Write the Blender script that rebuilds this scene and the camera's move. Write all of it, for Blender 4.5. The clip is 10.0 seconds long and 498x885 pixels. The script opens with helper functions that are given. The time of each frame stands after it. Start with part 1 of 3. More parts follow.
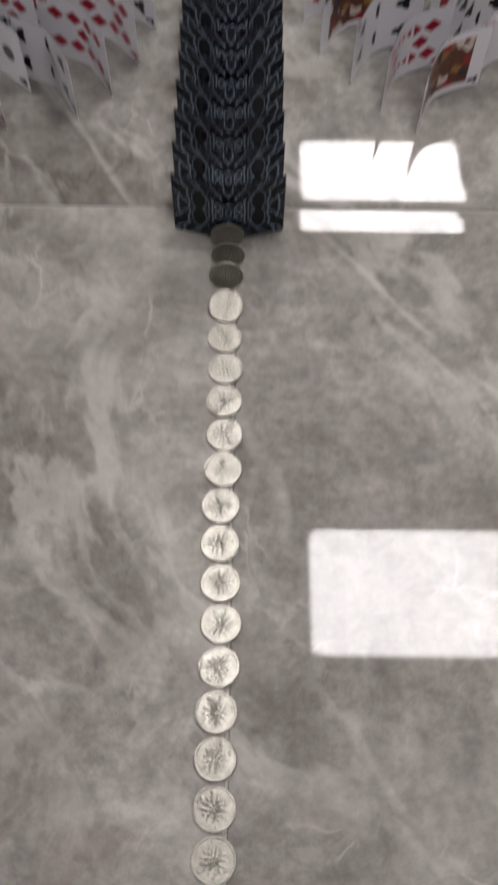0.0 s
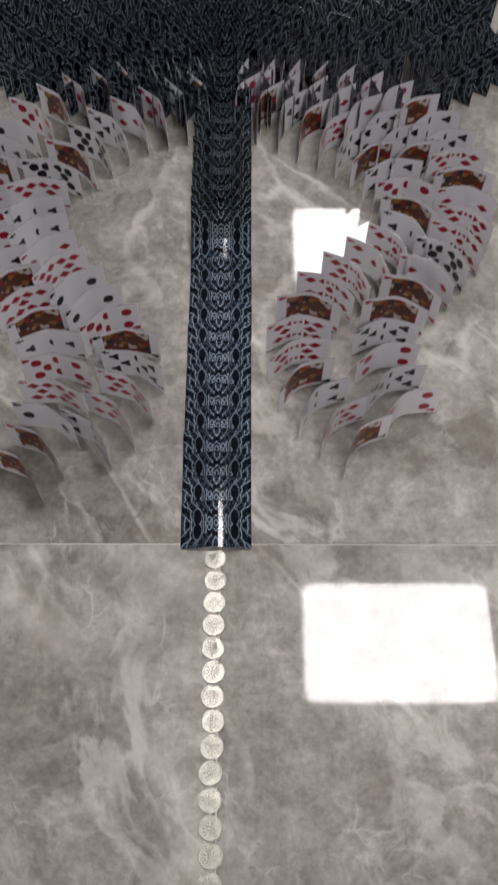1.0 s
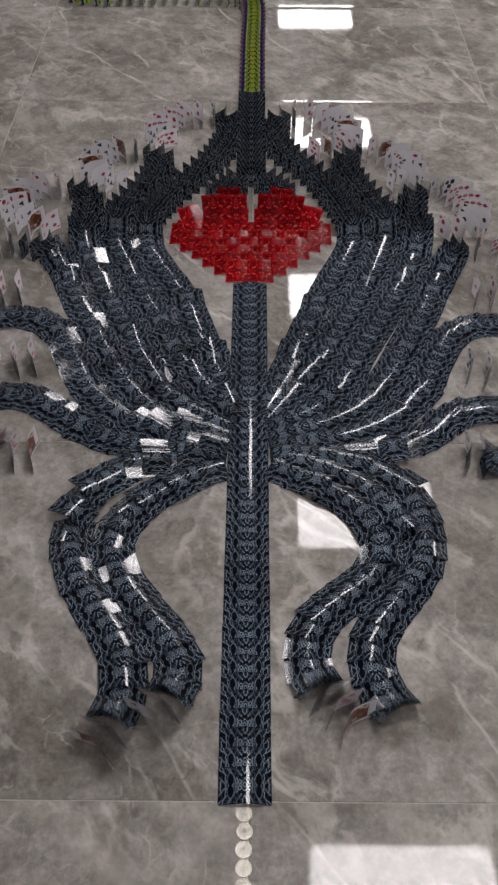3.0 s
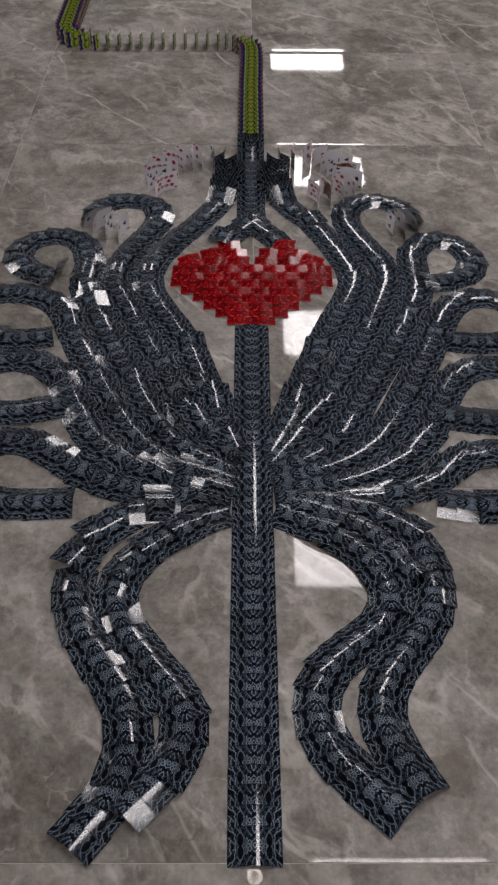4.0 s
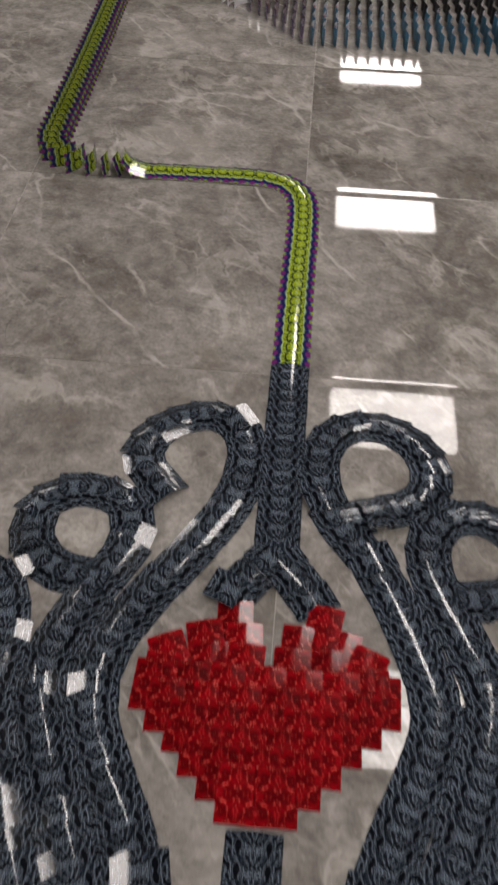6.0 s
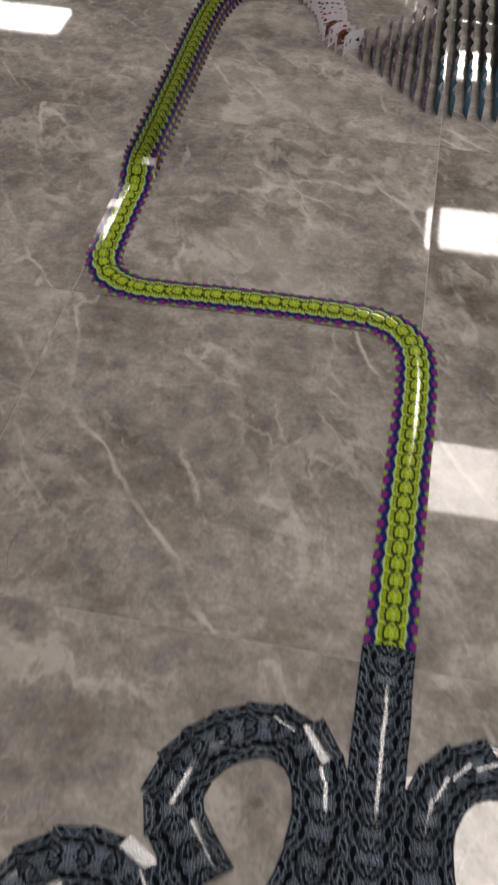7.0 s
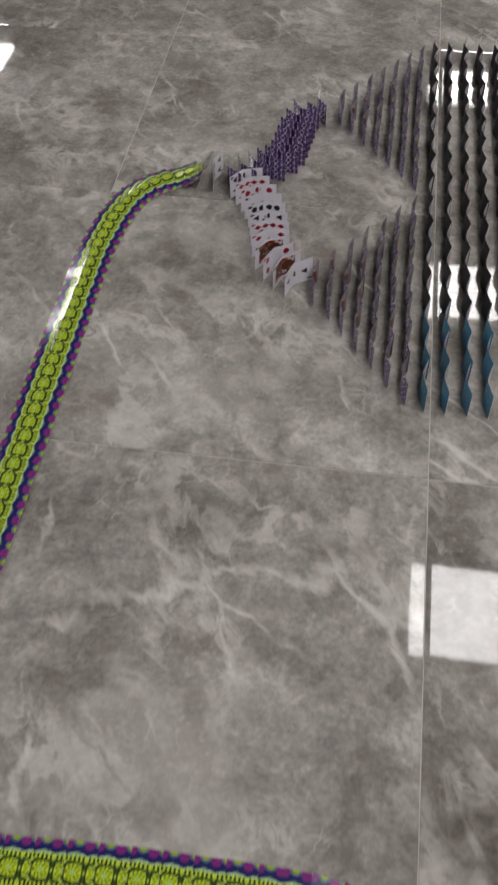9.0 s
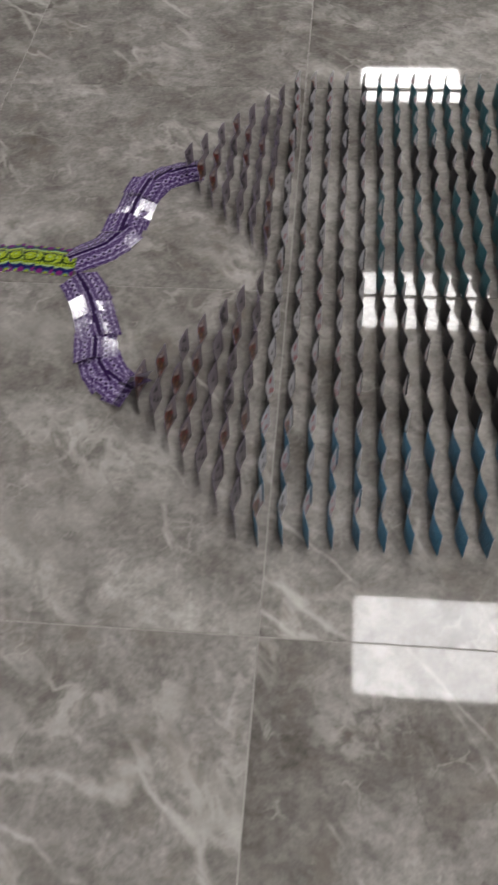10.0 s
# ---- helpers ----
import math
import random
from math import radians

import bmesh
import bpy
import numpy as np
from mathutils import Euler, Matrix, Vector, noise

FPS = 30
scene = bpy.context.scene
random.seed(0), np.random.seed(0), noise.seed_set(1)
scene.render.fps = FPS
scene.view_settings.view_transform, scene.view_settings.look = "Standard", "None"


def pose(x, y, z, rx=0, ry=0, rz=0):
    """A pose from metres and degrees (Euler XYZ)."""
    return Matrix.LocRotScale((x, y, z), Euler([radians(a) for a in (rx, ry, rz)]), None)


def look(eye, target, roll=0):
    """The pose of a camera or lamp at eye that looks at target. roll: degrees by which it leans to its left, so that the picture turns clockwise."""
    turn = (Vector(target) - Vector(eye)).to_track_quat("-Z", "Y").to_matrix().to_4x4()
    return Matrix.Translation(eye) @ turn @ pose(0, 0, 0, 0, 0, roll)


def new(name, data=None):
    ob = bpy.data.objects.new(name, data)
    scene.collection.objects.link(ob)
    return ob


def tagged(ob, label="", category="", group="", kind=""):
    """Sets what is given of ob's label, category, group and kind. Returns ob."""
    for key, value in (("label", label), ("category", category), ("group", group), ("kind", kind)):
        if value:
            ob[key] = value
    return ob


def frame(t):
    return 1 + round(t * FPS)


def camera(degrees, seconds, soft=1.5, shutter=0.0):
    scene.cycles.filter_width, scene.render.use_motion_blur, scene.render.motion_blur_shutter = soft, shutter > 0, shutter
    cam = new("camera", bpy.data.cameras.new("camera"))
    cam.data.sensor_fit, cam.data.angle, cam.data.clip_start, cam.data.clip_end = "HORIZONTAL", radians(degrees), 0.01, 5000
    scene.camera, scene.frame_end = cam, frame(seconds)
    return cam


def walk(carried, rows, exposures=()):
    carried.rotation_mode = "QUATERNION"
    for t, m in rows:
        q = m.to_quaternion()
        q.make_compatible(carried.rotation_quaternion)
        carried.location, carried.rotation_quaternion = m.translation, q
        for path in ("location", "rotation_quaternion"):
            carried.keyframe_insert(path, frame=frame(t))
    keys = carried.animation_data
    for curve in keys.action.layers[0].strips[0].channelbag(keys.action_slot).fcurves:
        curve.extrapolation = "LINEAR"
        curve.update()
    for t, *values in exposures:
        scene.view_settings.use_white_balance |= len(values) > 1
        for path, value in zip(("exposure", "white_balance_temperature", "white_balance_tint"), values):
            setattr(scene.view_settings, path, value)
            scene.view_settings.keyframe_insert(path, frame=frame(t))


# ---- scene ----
cam = camera(30.6, 10.0, 2.6, 0.3)
PATH = [
    (0, (0.008, -0.495, 0.542), (0.018, 0.442, -1.225), 1.2),
    (0.5, (0.026, -0.447, 0.789), (0.006, 0.479, -0.984), -1.1),
    (1, (0.031, -0.392, 0.996), (0.034, 0.542, -0.773), 0.3),
    (1.5, (0.019, -0.359, 1.131), (0.032, 0.594, -0.628), 0.7),
    (2, (0.004, -0.435, 1.283), (0.025, 0.706, -0.359), 0.9),
    (2.5, (-0.014, -0.532, 1.369), (0.012, 0.758, -0.159), 1.4),
    (2.7, (0.008, -0.553, 1.389), (-0.003, 0.774, -0.108), 0.1),
    (3.8, (-0.028, -0.523, 1.384), (-0.012, 0.891, -0.03), 0.6),
    (4, (-0.024, -0.517, 1.387), (-0.013, 0.903, -0.021), 0.5),
    (4.5, (0.016, -0.364, 1.371), (0.002, 1.064, -0.028), -0.7),
    (5, (0.043, 0.007, 1.359), (0.038, 1.422, -0.054), 1.1),
    (5.2, (0.055, 0.145, 1.328), (0.031, 1.563, -0.083), 0.8),
    (6.3, (-0.032, 1.036, 1.316), (-0.149, 2.38, -0.161), 2.7),
    (6.5, (-0.046, 1.174, 1.296), (-0.21, 2.502, -0.19), 2.5),
    (7, (-0.119, 1.56, 1.275), (-0.33, 2.853, -0.236), 1.8),
    (7.5, (-0.141, 1.876, 1.259), (-0.37, 3.156, -0.261), 0.8),
    (8, (-0.131, 2.219, 1.26), (-0.358, 3.493, -0.265), 0.4),
    (8.5, (-0.148, 2.495, 1.258), (-0.367, 3.755, -0.28), -0.6),
    (9, (-0.154, 2.762, 1.266), (-0.358, 4.016, -0.279), -1.2),
    (9.5, (-0.07, 2.966, 1.246), (-0.249, 4.211, -0.309), -1.9),
    (10, (0.076, 3.14, 1.222), (-0.078, 4.382, -0.338), -2.8),
]
EXPOSURES = [(0.0, 0.39, 6500, 10), (0.5, 0.43, 6500, 10), (1.0, 0.58, 6500, 10), (2.0, 0.55, 6500, 11), (2.5, 0.3, 6500, 11), (4.0, -0.3, 6600, 13), (4.5, -0.35, 6600, 13), (5.2, -0.25, 6650, 13),
             (6.5, -0.12, 7000, 11), (7.5, -0.2, 6950, 11), (8.0, -0.22, 6800, 11), (8.5, -0.22, 6700, 10), (9.0, 0.0, 6500, 8), (10.0, -0.05, 6450, 8)]
walk(cam, [(t, look(eye, target, roll)) for t, eye, target, roll in PATH], EXPOSURES)

# ---- world, lights, exposure ----
world = bpy.data.worlds.new("room_dark")
scene.world = world
world.use_nodes = True
world.node_tree.nodes["Background"].inputs[0].default_value = (0.9, 0.95, 1.0, 1)
world.node_tree.nodes["Background"].inputs[1].default_value = 0.02

CEILING = 3.2
LIGHT_POWER = 30.0
TILE = 0.75


# ---- materials ----
def material(name, rough=0.5, metal=0.0, color=(0.5, 0.5, 0.5)):
    m = bpy.data.materials.new(name)
    m.use_nodes = True
    b = m.node_tree.nodes["Principled BSDF"]
    b.inputs["Base Color"].default_value = (*color, 1)
    b.inputs["Roughness"].default_value = rough
    b.inputs["Metallic"].default_value = metal
    return m, m.node_tree, b


def node(nt, kind, **values):
    n = nt.nodes.new(kind)
    for k, v in values.items():
        if k == "op":
            n.operation = v
        elif k == "blend":
            n.blend_type = v
        elif k == "feature":
            n.feature = v
    return n


def math_node(nt, op, a, b=None, c=None, clamp=False):
    n = node(nt, "ShaderNodeMath", op=op)
    n.use_clamp = clamp
    for i, v in enumerate((a, b, c)):
        if v is None:
            continue
        if isinstance(v, (int, float)):
            n.inputs[i].default_value = v
        else:
            nt.links.new(v, n.inputs[i])
    return n.outputs[0]


def mix(nt, fac, a, b, blend="MIX"):
    n = node(nt, "ShaderNodeMixRGB", blend=blend)
    for i, v in enumerate((fac, a, b)):
        if isinstance(v, (int, float)):
            n.inputs[i].default_value = v
        elif isinstance(v, tuple):
            n.inputs[i].default_value = (*v, 1)
        else:
            nt.links.new(v, n.inputs[i])
    return n.outputs[0]


def noise_tex(nt, vec, scale, detail=4, rough=0.55, distort=0.0):
    n = nt.nodes.new("ShaderNodeTexNoise")
    n.inputs["Scale"].default_value = scale
    n.inputs["Detail"].default_value = detail
    n.inputs["Roughness"].default_value = rough
    n.inputs["Distortion"].default_value = distort
    if vec is not None:
        nt.links.new(vec, n.inputs["Vector"])
    return n


def smooth(nt, value, lo, hi):
    n = nt.nodes.new("ShaderNodeMapRange")
    n.interpolation_type = "SMOOTHSTEP"
    n.inputs["From Min"].default_value = lo
    n.inputs["From Max"].default_value = hi
    nt.links.new(value, n.inputs["Value"])
    return n.outputs["Result"]


def marble_material():
    m, nt, b = material("polished_grey_marble_tile", 0.07)
    co = nt.nodes.new("ShaderNodeTexCoord")
    info = nt.nodes.new("ShaderNodeObjectInfo")
    off = node(nt, "ShaderNodeVectorMath", op="MULTIPLY_ADD")
    comb = nt.nodes.new("ShaderNodeCombineXYZ")
    for i, k in enumerate((37.0, 91.0, 53.0)):
        nt.links.new(math_node(nt, "MULTIPLY", info.outputs["Random"], k), comb.inputs[i])
    nt.links.new(co.outputs["Object"], off.inputs[0])
    off.inputs[1].default_value = (1, 1, 1)
    nt.links.new(comb.outputs[0], off.inputs[2])
    vec = off.outputs[0]
    # two warps bend the veins; a slant makes most of them run one way
    def warp(v, scale, amount, detail):
        n = noise_tex(nt, v, scale, detail, 0.55)
        sub = node(nt, "ShaderNodeVectorMath", op="SUBTRACT")
        nt.links.new(n.outputs["Color"], sub.inputs[0])
        sub.inputs[1].default_value = (0.5, 0.5, 0.5)
        mad = node(nt, "ShaderNodeVectorMath", op="MULTIPLY_ADD")
        nt.links.new(sub.outputs[0], mad.inputs[0])
        mad.inputs[1].default_value = (amount, amount, amount)
        nt.links.new(v, mad.inputs[2])
        return mad.outputs[0]
    rot = nt.nodes.new("ShaderNodeMapping")
    rot.inputs["Rotation"].default_value = (0, 0, radians(143))
    nt.links.new(vec, rot.inputs["Vector"])
    slant = nt.nodes.new("ShaderNodeMapping")
    slant.inputs["Scale"].default_value = (1.0, 0.6, 1.0)
    nt.links.new(rot.outputs[0], slant.inputs["Vector"])
    w1 = warp(warp(slant.outputs[0], 4.0, 0.2, 3), 22.0, 0.05, 5)
    iso = warp(warp(vec, 6.0, 0.12, 3), 30.0, 0.03, 4)
    w2 = warp(iso, 70.0, 0.012, 3)
    w3 = warp(w1, 80.0, 0.01, 3)
    steep = nt.nodes.new("ShaderNodeMapping")
    steep.inputs["Scale"].default_value = (1.0, 0.36, 1.0)
    nt.links.new(rot.outputs[0], steep.inputs["Vector"])
    wv = warp(warp(warp(steep.outputs[0], 5.0, 0.1, 3), 24.0, 0.03, 4), 90.0, 0.008, 3)
    cloud = noise_tex(nt, w1, 5.0, 10, 0.62)
    lumps = noise_tex(nt, iso, 14.0, 10, 0.7)
    patch = noise_tex(nt, vec, 2.2, 3, 0.5)
    fine = noise_tex(nt, vec, 110.0, 6, 0.72)
    mixed = math_node(nt, "MULTIPLY_ADD", patch.outputs["Fac"], 0.2, math_node(nt, "MULTIPLY", cloud.outputs["Fac"], 0.53))
    mixed = math_node(nt, "MULTIPLY_ADD", lumps.outputs["Fac"], 0.32, mixed)
    ramp = nt.nodes.new("ShaderNodeValToRGB")
    e = ramp.color_ramp.elements
    e[0].position, e[0].color = 0.39, (0.092, 0.083, 0.073, 1)
    e[1].position, e[1].color = 0.68, (0.305, 0.29, 0.27, 1)
    mid = e.new(0.53)
    mid.color = (0.185, 0.174, 0.16, 1)
    nt.links.new(mixed, ramp.inputs[0])
    mottle = noise_tex(nt, iso, 24.0, 8, 0.66)
    col = mix(nt, 0.3, ramp.outputs[0], smooth(nt, fine.outputs["Fac"], 0.15, 0.85), "OVERLAY")
    col = mix(nt, 0.26, col, smooth(nt, mottle.outputs["Fac"], 0.25, 0.75), "OVERLAY")
    # brown-grey stains a finger wide
    stain = math_node(nt, "MULTIPLY", smooth(nt, noise_tex(nt, iso, 17.0, 7, 0.65).outputs["Fac"], 0.50, 0.64), smooth(nt, noise_tex(nt, vec, 4.5, 3).outputs["Fac"], 0.42, 0.6))
    col = mix(nt, math_node(nt, "MULTIPLY", stain, 0.55), col, (0.125, 0.107, 0.088))
    # soft pale smears, clustered pale crackle, a few long veins and dark cracks
    smear = noise_tex(nt, w1, 3.6, 6, 0.62)
    d = math_node(nt, "ABSOLUTE", math_node(nt, "SUBTRACT", smear.outputs["Fac"], 0.5))
    gate = smooth(nt, noise_tex(nt, vec, 5.0, 3).outputs["Fac"], 0.42, 0.62)
    s1 = math_node(nt, "MULTIPLY", math_node(nt, "SUBTRACT", 1.0, smooth(nt, d, 0.0, 0.045)), math_node(nt, "MULTIPLY", gate, 0.4))
    col = mix(nt, s1, col, (0.46, 0.44, 0.41))
    for scale, width, lo, hi, amount, src, tone in ((1.4, 0.05, 0.46, 0.62, 0.3, wv, (0.42, 0.40, 0.37)), (1.9, 0.013, 0.46, 0.62, 0.5, wv, (0.5, 0.48, 0.45)), (4.2, 0.022, 0.50, 0.66, 0.42, wv, (0.5, 0.48, 0.45)), (11.0, 0.05, 0.52, 0.66, 0.28, w3, (0.48, 0.46, 0.43)),
                                                    (24.0, 0.06, 0.54, 0.68, 0.3, w2, (0.46, 0.44, 0.41)), (3.4, 0.008, 0.54, 0.68, 0.5, w1, (0.06, 0.052, 0.045))):
        vo = node(nt, "ShaderNodeTexVoronoi", feature="DISTANCE_TO_EDGE")
        vo.inputs["Scale"].default_value = scale
        nt.links.new(src, vo.inputs["Vector"])
        line = math_node(nt, "SUBTRACT", 1.0, smooth(nt, vo.outputs["Distance"], 0.0, width))
        g = smooth(nt, noise_tex(nt, vec, scale * 0.45 + 2.5, 4, 0.65).outputs["Fac"], lo, hi)
        col = mix(nt, math_node(nt, "MULTIPLY", math_node(nt, "MULTIPLY", line, g), amount), col, tone)
    nt.links.new(col, b.inputs["Base Color"])
    b.inputs["Specular IOR Level"].default_value = 0.215
    r = math_node(nt, "MULTIPLY_ADD", fine.outputs["Fac"], 0.025, 0.02)
    nt.links.new(r, b.inputs["Roughness"])
    return m


def noise_warp(nt, vec, scale, amount):
    mad = node(nt, "ShaderNodeVectorMath", op="MULTIPLY_ADD")
    nt.links.new(noise_tex(nt, vec, scale, 2).outputs["Color"], mad.inputs[0])
    mad.inputs[1].default_value = (amount, amount, amount)
    nt.links.new(vec, mad.inputs[2])
    return mad.outputs[0]


def uv_mirror(nt, height):
    """|u|, |v - half height| in metres: the back of a card is the same both ways up."""
    co = nt.nodes.new("ShaderNodeTexCoord")
    sep = nt.nodes.new("ShaderNodeSeparateXYZ")
    nt.links.new(co.outputs["UV"], sep.inputs[0])
    au = math_node(nt, "ABSOLUTE", sep.outputs[0])
    av = math_node(nt, "ABSOLUTE", math_node(nt, "SUBTRACT", sep.outputs[1], height / 2))
    comb = nt.nodes.new("ShaderNodeCombineXYZ")
    nt.links.new(au, comb.inputs[0])
    nt.links.new(av, comb.inputs[1])
    return comb.outputs[0], au, av


def ornament(nt, vec, scale, width, rings=5.0):
    """Fine curling lines: the level lines of a soft noise."""
    n = noise_tex(nt, vec, scale, 1.5, 0.5, 0.4)
    k = math_node(nt, "FRACT", math_node(nt, "MULTIPLY", n.outputs["Fac"], rings))
    d = math_node(nt, "ABSOLUTE", math_node(nt, "SUBTRACT", k, 0.5))
    return math_node(nt, "SUBTRACT", 1.0, smooth(nt, d, width * 0.5, width))


def dark_back(name, base, line, line2, height, rough=0.06, shine=0.5):
    m, nt, b = material(name, 0.2)
    b.inputs["Specular IOR Level"].default_value = shine
    vec, au, av = uv_mirror(nt, height)
    tall = nt.nodes.new("ShaderNodeMapping")
    tall.inputs["Scale"].default_value = (1.0, 0.72, 1.0)
    nt.links.new(vec, tall.inputs["Vector"])
    a = ornament(nt, tall.outputs[0], 86.0, 0.085, 5.6)
    c = ornament(nt, vec, 170.0, 0.16, 4.0)
    region = smooth(nt, noise_tex(nt, vec, 45.0, 2).outputs["Fac"], 0.42, 0.58)
    c = math_node(nt, "MULTIPLY", math_node(nt, "MULTIPLY", c, region), 0.7)
    # an eye in each quarter, ringed, and an unprinted dark border
    du, dv = math_node(nt, "SUBTRACT", au, 0.021), math_node(nt, "SUBTRACT", av, height * 0.34)
    eye = math_node(nt, "SQRT", math_node(nt, "ADD", math_node(nt, "MULTIPLY", du, du), math_node(nt, "MULTIPLY", dv, dv)))
    clear = smooth(nt, eye, 0.0045, 0.0050)
    ring = math_node(nt, "MULTIPLY", math_node(nt, "SUBTRACT", 1.0, clear), smooth(nt, eye, 0.0032, 0.0036))
    inside = math_node(nt, "SUBTRACT", 1.0, smooth(nt, av, height / 2 - 0.0022, height / 2 - 0.0016))
    a = math_node(nt, "MULTIPLY", math_node(nt, "ADD", math_node(nt, "MULTIPLY", a, clear), math_node(nt, "MULTIPLY", ring, 0.35)), inside)
    col = mix(nt, math_node(nt, "MULTIPLY", c, clear), base, line2)
    col = mix(nt, a, col, line)
    info = nt.nodes.new("ShaderNodeObjectInfo")
    worn = math_node(nt, "MULTIPLY_ADD", info.outputs["Random"], 0.5, 0.7)
    col = mix(nt, 1.0, col, worn, "MULTIPLY")
    nt.links.new(col, b.inputs["Base Color"])
    wear = noise_tex(nt, None, 30.0, 3)
    nt.links.new(math_node(nt, "MULTIPLY_ADD", wear.outputs["Fac"], 0.06, rough), b.inputs["Roughness"])
    return m


def filigree_back(name, base, line, haze, height, rough=0.06, shine=0.5):
    """Dark card back drawn in thin strokes, the same in all four quarters: a drop and a rosette in the middle, leaves beside them, a wavy border."""
    m, nt, b = material(name, 0.2)
    b.inputs["Specular IOR Level"].default_value = shine
    vec, au, av = uv_mirror(nt, height)
    mm = node(nt, "ShaderNodeVectorMath", op="SCALE")
    nt.links.new(vec, mm.inputs[0])
    mm.inputs["Scale"].default_value = 1000.0
    wob = noise_tex(nt, mm.outputs[0], 0.35, 2)
    bend = node(nt, "ShaderNodeVectorMath", op="MULTIPLY_ADD")
    nt.links.new(wob.outputs["Color"], bend.inputs[0])
    bend.inputs[1].default_value = (1.6, 1.6, 0)
    nt.links.new(mm.outputs[0], bend.inputs[2])
    p = node(nt, "ShaderNodeVectorMath", op="SUBTRACT")
    nt.links.new(bend.outputs[0], p.inputs[0])
    p.inputs[1].default_value = (0.8, 0.8, 0)
    p = p.outputs[0]

    def to_segment(a, c):
        ba = Vector((c[0] - a[0], c[1] - a[1], 0))
        pa = node(nt, "ShaderNodeVectorMath", op="SUBTRACT")
        nt.links.new(p, pa.inputs[0])
        pa.inputs[1].default_value = (a[0], a[1], 0)
        dot = node(nt, "ShaderNodeVectorMath", op="DOT_PRODUCT")
        nt.links.new(pa.outputs[0], dot.inputs[0])
        dot.inputs[1].default_value = ba / ba.length_squared
        h = math_node(nt, "ADD", dot.outputs["Value"], 0.0, clamp=True)
        along = node(nt, "ShaderNodeVectorMath", op="SCALE")
        along.inputs[0].default_value = ba
        nt.links.new(h, along.inputs["Scale"])
        gap = node(nt, "ShaderNodeVectorMath", op="DISTANCE")
        nt.links.new(pa.outputs[0], gap.inputs[0])
        nt.links.new(along.outputs[0], gap.inputs[1])
        return gap.outputs["Value"]

    def from_point(u, v, su=1.0, sv=1.0):
        d = node(nt, "ShaderNodeVectorMath", op="SUBTRACT")
        nt.links.new(mm.outputs[0], d.inputs[0])
        d.inputs[1].default_value = (u, v, 0)
        k = node(nt, "ShaderNodeVectorMath", op="MULTIPLY")
        nt.links.new(d.outputs[0], k.inputs[0])
        k.inputs[1].default_value = (su, sv, 0)
        n = node(nt, "ShaderNodeVectorMath", op="LENGTH")
        nt.links.new(k.outputs[0], n.inputs[0])
        return n.outputs["Value"]

    def closest(runs):
        least = None
        for run in runs:
            for a, c in zip(run, run[1:]):
                d = to_segment(a, c)
                least = d if least is None else math_node(nt, "MINIMUM", least, d)
        return least

    near = closest((((3.4, 27), (3.2, 21.5), (0, 16.5)), ((16.5, 3), (19, 0)), ((34.5, 28), (33, 21), (29.5, 17), (30.5, 12), (28.5, 6), (29.5, 0)), ((33, 21), (37, 23), (41, 28)),
                    ((31, 4), (36, 10), (40.5, 14)), ((36, 10), (38, 3), (36.5, 0)), ((12.5, 12), (11.5, 7.5), (12, 2), (12, 0)), ((4.5, 0), (4.2, 6), (0, 9.5))))
    faint = closest((((13, 26.5), (8.5, 18.5), (5.4, 15)), ((29, 27.5), (21, 20.5), (14.5, 9), (14.5, 0)), ((24, 27.5), (20.5, 21))))
    leaf = math_node(nt, "MULTIPLY", math_node(nt, "ABSOLUTE", math_node(nt, "SUBTRACT", from_point(21.8, 9.0, 1 / 5.2, 1 / 10.5), 1.0)), 5.2)
    faint = math_node(nt, "MINIMUM", faint, math_node(nt, "ADD", leaf, 0.15))
    for u, v, su, sv, r in ((0, 0, 1.0, 0.75, 2.4), (7.8, 4.6, 1.0, 0.7, 2.3)):
        near = math_node(nt, "MINIMUM", near, math_node(nt, "ABSOLUTE", math_node(nt, "SUBTRACT", from_point(u, v, su, sv), r)))
    dots = math_node(nt, "MINIMUM", from_point(5.4, 14.5), math_node(nt, "MINIMUM", from_point(0, 9.5), from_point(11.5, 9.5)))
    near = math_node(nt, "MINIMUM", near, math_node(nt, "SUBTRACT", dots, 0.5))
    a = math_node(nt, "SUBTRACT", 1.0, smooth(nt, near, 0.12, 0.68))
    a = math_node(nt, "MAXIMUM", a, math_node(nt, "MULTIPLY", math_node(nt, "SUBTRACT", 1.0, smooth(nt, faint, 0.12, 0.68)), 0.6))
    strength = math_node(nt, "MULTIPLY_ADD", noise_tex(nt, mm.outputs[0], 0.22, 2).outputs["Fac"], 0.9, 0.45)
    a = math_node(nt, "MULTIPLY", a, strength, clamp=True)
    # black leaves, drops and notches on a finely hatched ground
    black = None
    for u, v, ru, rv in ((21.8, 9.0, 5.0, 10.3), (0, 12.5, 4.2, 4.2), (7.2, 11.0, 2.4, 3.6), (33.0, 13.0, 2.6, 4.6), (39.8, 18.5, 3.2, 5.0), (33.5, 0.5, 2.6, 3.4), (9.5, 22.5, 2.2, 3.4)):
        k = smooth(nt, from_point(u, v, 1 / ru, 1 / rv), 0.85, 1.1)
        black = k if black is None else math_node(nt, "MINIMUM", black, k)
    col = mix(nt, math_node(nt, "MULTIPLY", black, 0.6), base, haze)
    # a net of thin lines between the strokes
    vo = node(nt, "ShaderNodeTexVoronoi", feature="DISTANCE_TO_EDGE")
    vo.inputs["Scale"].default_value = 0.16
    nt.links.new(p, vo.inputs["Vector"])
